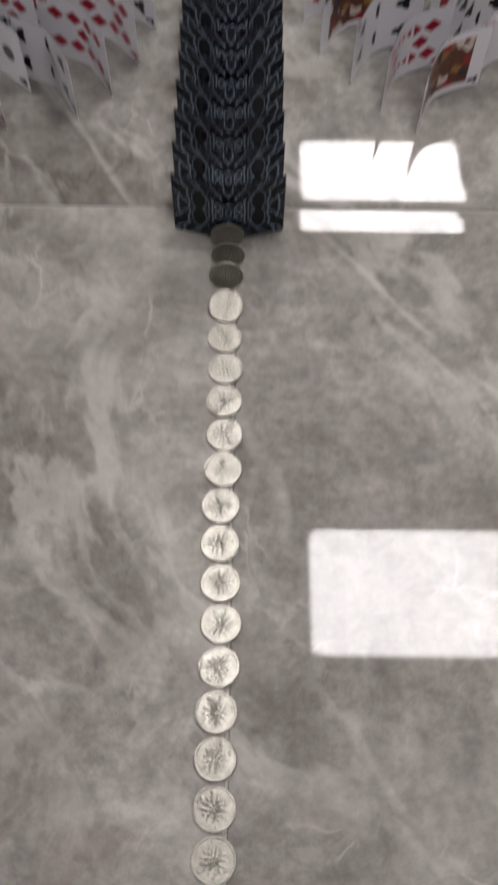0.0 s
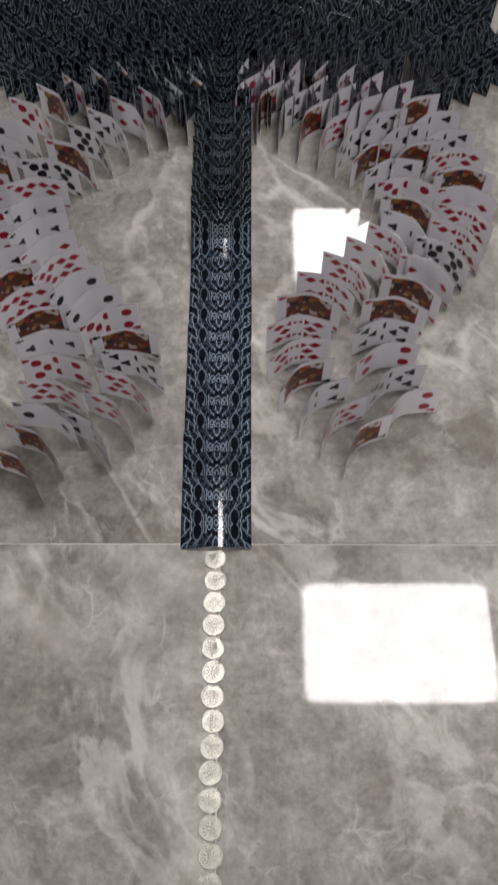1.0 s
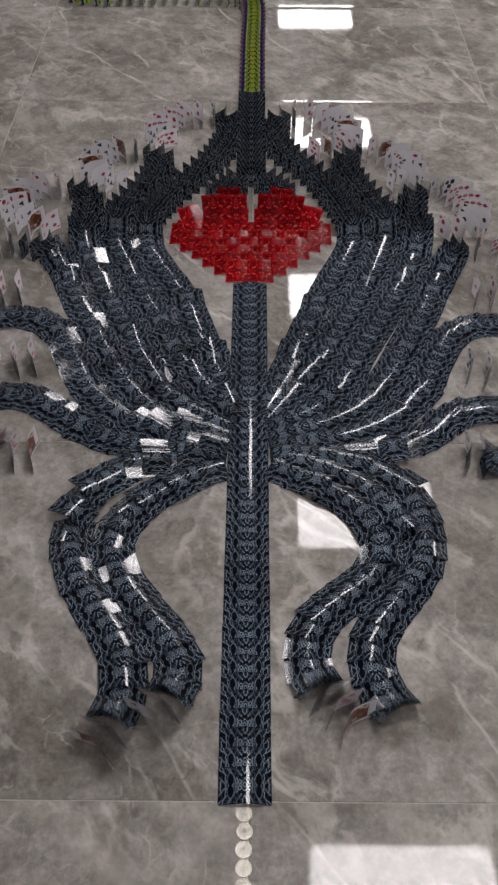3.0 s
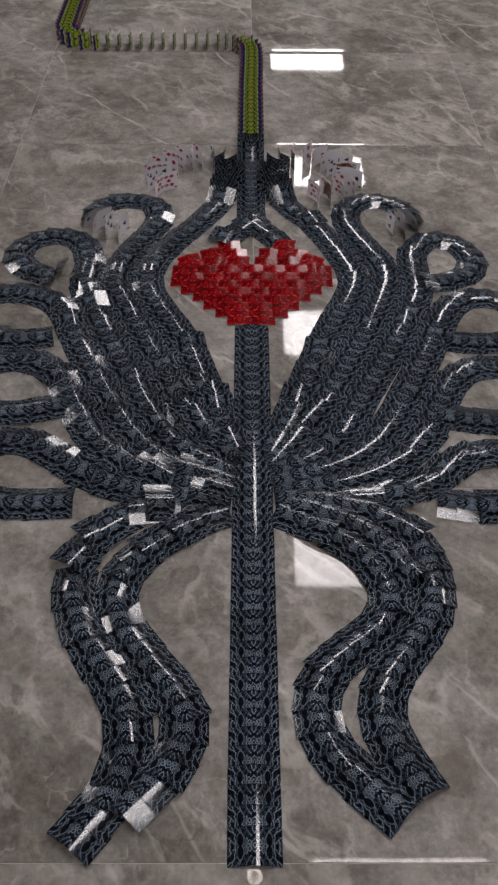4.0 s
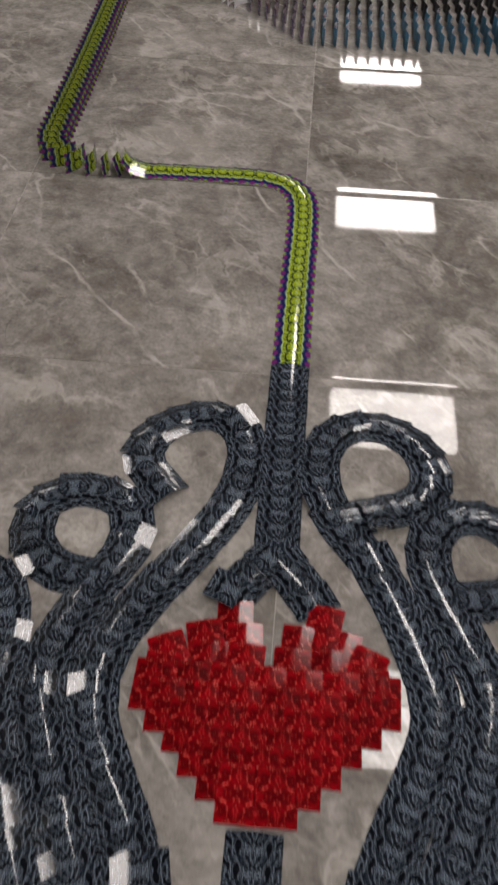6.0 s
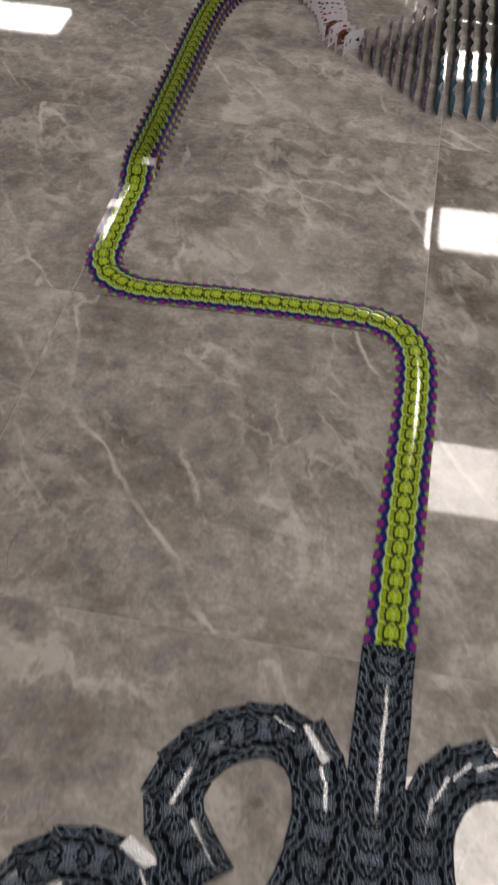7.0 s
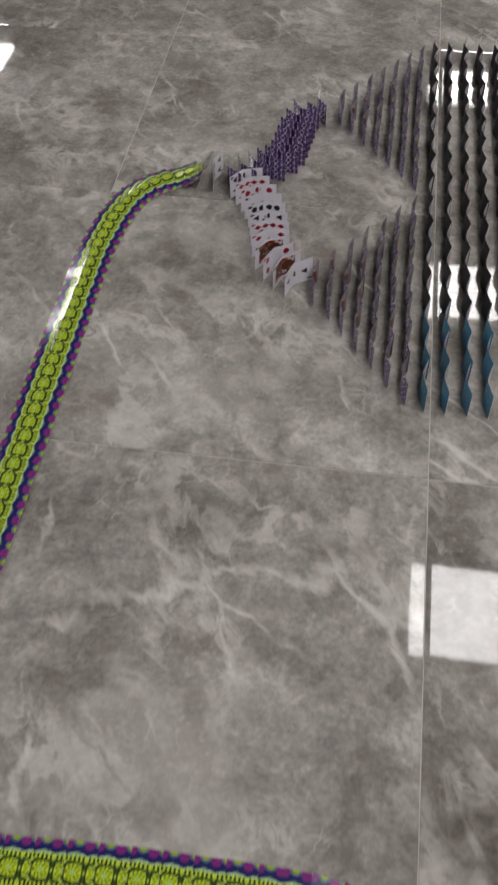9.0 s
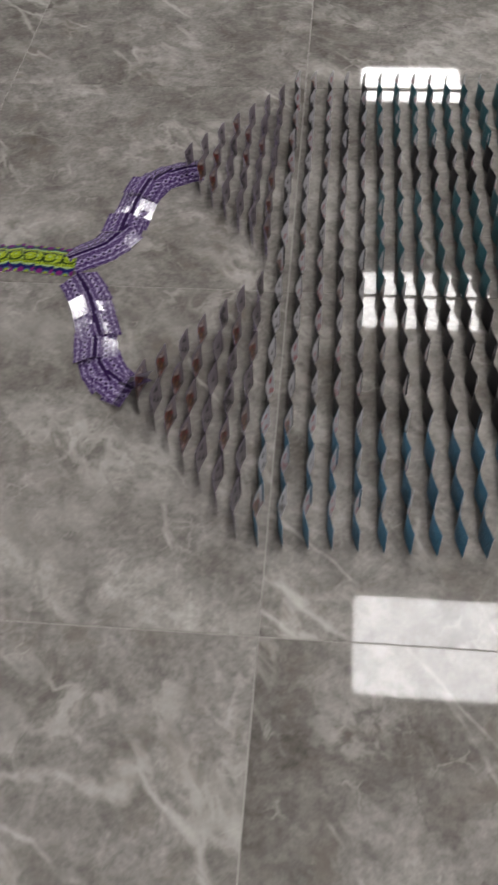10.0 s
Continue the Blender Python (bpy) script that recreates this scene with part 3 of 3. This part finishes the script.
def spline(points, step):
    """Points at even steps along a smooth curve through the given ones: x, y, yaw, length so far."""
    P = [Vector((*p, 0)) for p in points]
    P = [2 * P[0] - P[1]] + P + [2 * P[-1] - P[-2]]
    fine = []
    for a, b, c, d in zip(P, P[1:], P[2:], P[3:]):
        for i in range(40):
            t = i / 40
            fine.append(0.5 * (2 * b + (c - a) * t + (2 * a - 5 * b + 4 * c - d) * t * t + (3 * b - a - 3 * c + d) * t ** 3))
    fine.append(P[-2])
    runs = [0.0]
    for a, b in zip(fine, fine[1:]):
        runs.append(runs[-1] + (b - a).length)

    def at(s):
        if s >= runs[-1]:
            return fine[-1] + (fine[-1] - fine[-2]).normalized() * (s - runs[-1])
        k = next(i for i in range(len(runs) - 1) if s <= runs[i + 1])
        d = runs[k + 1] - runs[k]
        return fine[k].lerp(fine[k + 1], (s - runs[k]) / d if d else 0)
    out, s = [], 0.0
    while s <= runs[-1]:
        p, d = at(s), at(s + 0.07) - at(s)
        out.append((p.x, p.y, math.degrees(math.atan2(-d.x, d.y)), s))
        s += step(s) if callable(step) else step
    return out


def arrival(table, s):
    for (s0, t0), (s1, t1) in zip(table, table[1:]):
        if s <= s1:
            return t0 + (t1 - t0) * (s - s0) / (s1 - s0)
    (s0, t0), (s1, t1) = table[-2:]
    return t1 + (t1 - t0) * (s - s1) / (s1 - s0)


RNG = random.Random(7)


def settle(loose, s=1.0, lean=3.0):
    """How a toppled card comes to rest: its lean off the floor, its twist and its roll; now and then one lies askew."""
    if RNG.random() < (0.26 * loose if 0.05 < s < 0.36 and loose > 0.8 else (0.07 * loose if loose > 0.8 else 0.0)):
        wide = 1.5 if loose > 1.5 and s < 0.36 else 1.0
        return lean + RNG.random() * 6 * wide, RNG.uniform(-8, 8) * wide, RNG.uniform(-11, 11) * wide
    return lean + RNG.random() * 1.0 * loose, RNG.uniform(-1, 1) * 0.9 * loose, RNG.uniform(-1, 1) * 1.3 * loose


def card_row(label, points, step, cards, times, loose=1.0, arch_from=None, lean=3.0):
    top = new("card_row")
    x, y = points[0]
    top.location = (x, y, 0)
    tagged(top, label, "playing cards", "rows of standing and toppled cards")
    if arch_from is not None:
        step = lambda s: 0.0325 if s < arch_from else 0.040
    for px, py, yaw, s in spline(points, step):
        meshes = DECK_ARCH if arch_from is not None and s > arch_from else cards
        ob = new("playing_card", RNG.choice(meshes))
        ob.parent = top
        place = (px - x + RNG.uniform(-1, 1) * 0.0008 * loose, py - y, 0)
        yaw += RNG.uniform(-1, 1) * 0.7 * loose
        ob.matrix_basis = pose(*place, 0, 0, yaw)
        FALLS.append((ob, place, yaw, arrival(times, s), *settle(loose, s, lean)))
    return top


STEM = -0.006
STEM_TIMES = [(0.0, 0.17), (0.13, 0.5), (0.458, 1.0), (0.745, 1.5), (1.01, 2.0), (1.22, 2.46)]
card_row("long row of dark navy filigree cards folded in the middle", [(STEM, -0.022), (STEM, 0.6), (STEM, 1.218)], 0.0325, DECK_STEM, STEM_TIMES, 0.5)
card_row("row of dark navy filigree cards above the red heart", [(STEM, 1.75), (STEM, 2.0), (STEM, 2.215)], 0.0325, DECK_STEM, [(0.0, 3.25), (0.43, 4.05), (0.54, 4.2)], 0.5)

# six wing rows and two leg rows on each side
WINGS = {
    "R1": [(0.024, 0.836), (0.085, 0.977), (0.177, 1.246), (0.262, 1.46), (0.252, 1.56), (0.182, 1.74), (0.09, 1.88), (0.061, 1.993), (0.085, 2.079), (0.157, 2.12), (0.242, 2.086), (0.287, 2.003), (0.262, 1.92), (0.17, 1.885)],
    "R2": [(0.024, 0.806), (0.16, 1.015), (0.252, 1.213), (0.298, 1.319), (0.353, 1.5), (0.333, 1.59), (0.28, 1.72), (0.262, 1.80), (0.285, 1.87), (0.345, 1.902), (0.42, 1.87), (0.45, 1.79), (0.41, 1.72), (0.345, 1.71)],
    "R3": [(0.024, 0.781), (0.17, 0.88), (0.243, 1.022), (0.358, 1.26), (0.429, 1.45), (0.425, 1.57), (0.445, 1.646), (0.488, 1.689), (0.551, 1.678), (0.593, 1.605), (0.59, 1.543), (0.544, 1.493), (0.49, 1.48)],
    "R4": [(0.024, 0.756), (0.20, 0.83), (0.29, 0.924), (0.335, 1.011), (0.422, 1.202), (0.485, 1.35), (0.535, 1.407), (0.602, 1.413), (0.68, 1.362), (0.668, 1.268), (0.587, 1.222), (0.50, 1.23)],
    "R5": [(0.024, 0.731), (0.21, 0.775), (0.315, 0.837), (0.378, 0.9), (0.40, 0.965), (0.435, 1.04), (0.485, 1.115), (0.573, 1.139), (0.654, 1.089), (0.632, 0.983), (0.55, 0.942), (0.475, 0.954)],
    "R6": [(0.024, 0.708), (0.239, 0.725), (0.326, 0.742), (0.379, 0.775), (0.446, 0.838), (0.512, 0.857), (0.582, 0.824), (0.575, 0.73), (0.495, 0.69), (0.425, 0.70)],
    "L1": [(-0.034, 0.836), (-0.095, 1.01), (-0.166, 1.224), (-0.263, 1.413), (-0.28, 1.517), (-0.25, 1.61), (-0.189, 1.715), (-0.11, 1.85), (-0.075, 1.96), (-0.08, 2.05), (-0.132, 2.115), (-0.23, 2.09), (-0.288, 2.005), (-0.26, 1.945), (-0.24, 1.922)],
    "L2": [(-0.034, 0.806), (-0.156, 1.0), (-0.235, 1.174), (-0.345, 1.415), (-0.365, 1.488), (-0.345, 1.60), (-0.285, 1.73), (-0.262, 1.80), (-0.285, 1.866), (-0.359, 1.895), (-0.435, 1.87), (-0.455, 1.794), (-0.414, 1.714), (-0.345, 1.695)],
    "L3": [(-0.034, 0.781), (-0.18, 0.88), (-0.263, 1.042), (-0.341, 1.209), (-0.439, 1.449), (-0.438, 1.53), (-0.45, 1.625), (-0.504, 1.695), (-0.602, 1.685), (-0.647, 1.594), (-0.594, 1.525), (-0.525, 1.495)],
    "L4": [(-0.034, 0.756), (-0.20, 0.83), (-0.302, 0.965), (-0.347, 1.053), (-0.421, 1.209), (-0.485, 1.36), (-0.55, 1.413), (-0.654, 1.425), (-0.716, 1.375), (-0.693, 1.271), (-0.616, 1.227), (-0.525, 1.239)],
    "L5": [(-0.034, 0.731), (-0.21, 0.775), (-0.31, 0.849), (-0.363, 0.91), (-0.40, 0.995), (-0.46, 1.105), (-0.523, 1.15), (-0.601, 1.152), (-0.663, 1.1), (-0.634, 0.994), (-0.565, 0.968), (-0.48, 0.985)],
    "L6": [(-0.034, 0.708), (-0.234, 0.735), (-0.33, 0.772), (-0.397, 0.819), (-0.462, 0.869), (-0.521, 0.886), (-0.593, 0.86), (-0.592, 0.745), (-0.514, 0.70), (-0.425, 0.703)],
}
for key, pts in WINGS.items():
    k = int(key[1])
    start = 1.52 if k == 2 else 1.5
    card_row("curling wing row of dark navy filigree cards with white faces", pts, 0.0325, DECK_WING if key[0] == "L" else DECK_DARK, [(0, 1.59), (0.52, 2.61), (1.13, 4.0), (1.75, 4.78)] if k == 1 else [(0, start + 0.05), (0.52, start + 1.07), (1.42, start + 2.48)], 1.7 if key[0] == "L" else 0.9, 0.85 if k < 6 else 0.45, 2.0 if key[0] == "L" else 3.0)
LEGS = {
    "R1": [(0.03, 0.69), (0.13, 0.635), (0.204, 0.58), (0.249, 0.504), (0.238, 0.425), (0.164, 0.362), (0.105, 0.30), (0.098, 0.217), (0.137, 0.149), (0.175, 0.112)],
    "R2": [(0.03, 0.715), (0.17, 0.705), (0.278, 0.657), (0.328, 0.558), (0.322, 0.441), (0.264, 0.36), (0.21, 0.28), (0.212, 0.198), (0.246, 0.13)],
    "L1": [(-0.042, 0.69), (-0.149, 0.64), (-0.208, 0.584), (-0.258, 0.516), (-0.255, 0.44), (-0.214, 0.368), (-0.15, 0.29), (-0.112, 0.227), (-0.135, 0.155), (-0.178, 0.107)],
    "L2": [(-0.042, 0.715), (-0.19, 0.70), (-0.303, 0.63), (-0.340, 0.529), (-0.325, 0.428), (-0.269, 0.334), (-0.217, 0.248), (-0.208, 0.168), (-0.228, 0.098), (-0.256, 0.06)],
    "R3": [(0.06, 0.70), (0.16, 0.672), (0.235, 0.622), (0.278, 0.55)],
}
for key, pts in LEGS.items():
    card_row("winding leg row of strongly bent cards, white faces forward", pts, 0.037, DECK_LEG_FLAT if key[0] == "L" else DECK_LEG, [(0, 1.85), (0.36, 2.5), (0.43, 2.65), (0.85, 3.25)] if key[1] == "1" else [(0, 1.75), (0.44, 2.5), (0.6, 2.7), (0.9, 3.1)], 1.7 if key[0] == "L" else 1.1, None, 3.6)

# red heart: ranks of narrow upright cards
heart = tagged(new("card_heart"), "heart shape of red-backed cards in stepped ranks", "playing cards", "rows of standing and toppled cards")
heart.location = (STEM, 1.29, 0)
RANKS = [(0.033 * i, [0.061 * (k - (n - 1) / 2) for k in range(n)]) for i, n in enumerate((2, 3, 4, 5, 6, 7))]
RANKS += [(0.178, (-0.168, 0.168)), (0.204, (-0.1, -0.038, 0.038, 0.1)), (0.216, (-0.138, 0.136)), (0.245, (-0.092, -0.038, 0.046, 0.104)), (0.287, (-0.058, 0.078))]
for dy, xs in RANKS:
    for cx in xs:
        ob = new("playing_card", RNG.choice(DECK_RED))
        ob.parent = heart
        place = (cx + RNG.uniform(-0.001, 0.001), dy + RNG.uniform(-0.002, 0.002), 0)
        yaw = RNG.uniform(-2, 2) + (RNG.uniform(-6, 6) - cx * 150 if dy > 0.21 else 0)
        ob.matrix_basis = pose(*place, 0, 0, yaw)
        FALLS.append((ob, place, yaw, 2.56 + dy * 1.75, 4.6 + RNG.random() * 1.2, RNG.uniform(-1.2, 1.2), RNG.uniform(-3, 3) * (1 + 2 * (dy > 0.21))))
for side in (-1, 1):
    card_row("short slanting row of dark cards joining heart and stem", [(STEM + side * 0.09, 1.645), (STEM + side * 0.06, 1.70), (STEM + side * 0.03, 1.735)], 0.032, DECK_DARK, [(0, 3.08), (0.1, 3.22)])

# lime row round three bends, then the purple fork
GREEN_WAY = [(-0.005, 2.243), (-0.004, 2.6), (-0.001, 2.86), (-0.014, 2.966), (-0.055, 3.023), (-0.13, 3.044), (-0.40, 3.042), (-0.60, 3.032), (-0.678, 3.054), (-0.716, 3.11), (-0.720, 3.2), (-0.721, 3.45), (-0.724, 3.75), (-0.731, 4.2), (-0.722, 4.37), (-0.692, 4.49), (-0.636, 4.555), (-0.58, 4.575), (-0.492, 4.566)]
GREEN_TIMES = [(0.0, 4.12), (0.285, 4.5), (0.623, 5.0), (0.748, 5.2), (1.40, 6.3), (1.48, 6.5), (1.806, 7.0), (2.126, 7.5), (2.343, 8.0), (2.65, 8.5), (3.035, 9.0), (3.15, 9.2)]
card_row("lime green and purple row of cards winding over the floor", GREEN_WAY, lambda s: 0.042 if 0.85 < s < 1.4 else (0.043 if s > 3.0 else 0.0325), DECK_GREEN, GREEN_TIMES, 0.6)
card_row("purple row of folded cards with ringed eye pattern", [(-0.468, 4.555), (-0.412, 4.589), (-0.358, 4.648), (-0.345, 4.75), (-0.330, 4.83), (-0.290, 4.872), (-0.262, 4.88)], 0.0325, DECK_PURPLE, [(0, 9.3), (0.46, 9.93)], 1.3, None, 0.4)
card_row("purple row of folded cards bending towards the standing ranks", [(-0.435, 4.528), (-0.392, 4.462), (-0.362, 4.375), (-0.346, 4.295), (-0.315, 4.245), (-0.272, 4.212)], 0.0325, DECK_PURPLE, [(0, 9.4), (0.40, 10.0)], 1.3, None, 0.4)


# ---- standing ranks at the end ----
def rank(x, y_mid, n, decks, label, turn=-90):
    top = tagged(new("card_rank"), label, "playing cards", "standing ranks of cards")
    top.location = (x, y_mid, 0)
    for k in range(n):
        ob = new("playing_card", RNG.choice(decks(k)))
        ob.parent = top
        ob.matrix_basis = pose(RNG.uniform(-0.002, 0.002), 0.083 * (k - (n - 1) / 2), 0, 0, 0, turn + RNG.uniform(-1.5, 1.5))


# triangle ranks: their face colour carries the shade between the cards
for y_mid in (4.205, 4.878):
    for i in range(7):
        rank(-0.240 + 0.032 * i, y_mid, i + 1, lambda k: [DECK_TRIANGLE[j] for j in (1, 3, 5, 7, 9, 12)], "standing rank of folded purple-backed cards, shade painted into the pip faces")
for i in range(26):
    rank(-0.012 + 0.0395 * i, 4.568, 16, lambda k: DECK_BLUE if k < 3 else (DECK_TEAL if (7 <= k <= 10 and i > 4) or (k > 12 and i > 4) else DECK_BLACK), "long standing rank of folded cards with blue and black backs")


# ---- coins ----
def coin_mesh():
    bm = bmesh.new()
    rings = []
    profile = [(0.0, 0.0), (0.0121, 0.0), (0.0125, 0.0003), (0.0125, 0.00155), (0.0121, 0.00185), (0.0112, 0.00185), (0.0109, 0.0016), (0.0, 0.0016)]
    n = 40
    for r, z in profile:
        if r == 0:
            rings.append([bm.verts.new((0, 0, z))])
        else:
            rings.append([bm.verts.new((r * math.cos(2 * math.pi * i / n), r * math.sin(2 * math.pi * i / n), z)) for i in range(n)])
    for a, b in zip(rings, rings[1:]):
        for i in range(n):
            j = (i + 1) % n
            if len(a) == 1:
                bm.faces.new((a[0], b[j], b[i]))
            elif len(b) == 1:
                bm.faces.new((a[i], a[j], b[0]))
            else:
                bm.faces.new((a[i], a[j], b[j], b[i]))
    return mesh_of("disc", bm, [NICKEL])


def flower_mesh():
    """A many-petalled flower in low relief, with two leaves below."""
    bm = bmesh.new()
    for n, r0, r1, half, z, turn in ((13, 0.0040, 0.0084, 0.0012, 0.00200, 0.0), (9, 0.0024, 0.0062, 0.0013, 0.00215, 0.3), (6, 0.0003, 0.0038, 0.0012, 0.0023, 0.1), (2, 0.0070, 0.0104, 0.0021, 0.0021, 4.3), (3, 0.0088, 0.0106, 0.0008, 0.00195, 1.2)):
        for k in range(n):
            a = turn + (2 * math.pi * k / n if n > 2 else 0.8 * k)
            d, q = Vector((math.cos(a), math.sin(a), 0)), Vector((-math.sin(a), math.cos(a), 0))
            m = (r0 + r1) / 2
            pts = [d * r0, d * m - q * half, d * r1 - q * half * 0.4, d * r1 + q * half * 0.4, d * m + q * half]
            low = [bm.verts.new((p.x, p.y, 0.00155)) for p in pts]
            top = bm.verts.new((d.x * m, d.y * m, z))
            for i in range(5):
                bm.faces.new((low[i], low[(i + 1) % 5], top))
    bmesh.ops.recalc_face_normals(bm, faces=bm.faces[:])
    return mesh_of("flower_relief", bm, [NICKEL])


DISC, FLOWER = coin_mesh(), flower_mesh()
COINS = []
for i in range(20):
    coin = new("coin")
    y = -0.019 - 0.0262 * i
    turn = RNG.uniform(0, 360)
    coin.matrix_basis = pose(-0.006 + RNG.uniform(-0.0012, 0.0012), y, 0, 0, 0, turn)
    for nm, me in (("disc", DISC), ("flower_relief", FLOWER)):
        p = new(nm, me)
        p.parent = coin
    tagged(coin, "silver nickel coin with a flower relief lying on the tiles", "coin", "row of coins")
    COINS.append((coin, y, turn))

# ---- floor tiles, each with its own veins ----
def tile_mesh():
    """A square tile, its top falling away a hair's breadth towards the edges."""
    bm = bmesh.new()
    e = TILE / 2 - 0.0009
    rings = [[bm.verts.new((x * r, y * r, z)) for x, y in ((-1, -1), (1, -1), (1, 1), (-1, 1))] for r, z in ((e, -0.011), (e, -0.0009), (e - 0.0006, -0.00028), (e - 0.008, -0.00012), (e - 0.022, 0.0))]
    for a, b in zip(rings, rings[1:]):
        for k in range(4):
            bm.faces.new((a[k], a[(k + 1) % 4], b[(k + 1) % 4], b[k]))
    bm.faces.new(rings[-1])
    return mesh_of("tile", bm, [MARBLE])


tile_me = tile_mesh()
for i in range(15):
    for j in range(20):
        ob = new("tile", tile_me)
        ob.parent = floor
        ob.matrix_basis = pose(X0 + TILE * (i + 0.5), Y0 + TILE * (j + 0.5), 0, RNG.uniform(-0.05, 0.05), RNG.uniform(-0.05, 0.05))


# ---- what moves ----
def motions():
    for ob, place, yaw, t, rest, twist, roll in FALLS:
        slide = 0.003 if ob.parent == heart else 0.015
        stand = pose(*place, 0, 0, yaw)
        rows = [(0.0, stand)]
        for dt, a in ((-0.16, 0.0), (-0.08, 0.10), (0.0, 0.38), (0.07, 0.80), (0.12, 1.0)):
            if 0.0 < t + dt < 10.0:
                rows.append((t + dt, pose(*place, 0, 0, yaw) @ pose(0, slide * a, 0, -(90 - rest) * a, 0, 0) @ pose(0, -0.041 * abs(math.sin(radians(roll * a))), 0, 0, twist * a, roll * a)))
        rows.append((10.0, rows[-1][1]))
        walk(ob, rows)
    for k, (coin, y, turn) in enumerate(COINS[:4]):
        x = coin.matrix_basis.translation.x
        start, end = (-0.0385, -0.0577, -0.0790, y - 0.0125)[k], y - 0.0125
        rows = []
        for t, a, along in ((0.0, (89, 86, 76, 17)[k], 0.0), (0.1, (62, 30, 6, 0)[k], 0.4), (0.2, (20, 0, 0, 0)[k], 0.8), (0.3, 0, 1.0), (10.0, 0, 1.0)):
            up = radians(a)
            foot = start + (end - start) * along
            rows.append((t, pose(x, foot + 0.0125 * math.cos(up), 0.0125 * math.sin(up), a, 0, 0) @ pose(0, 0, 0, 0, 0, turn)))
        walk(coin, rows)


motions()
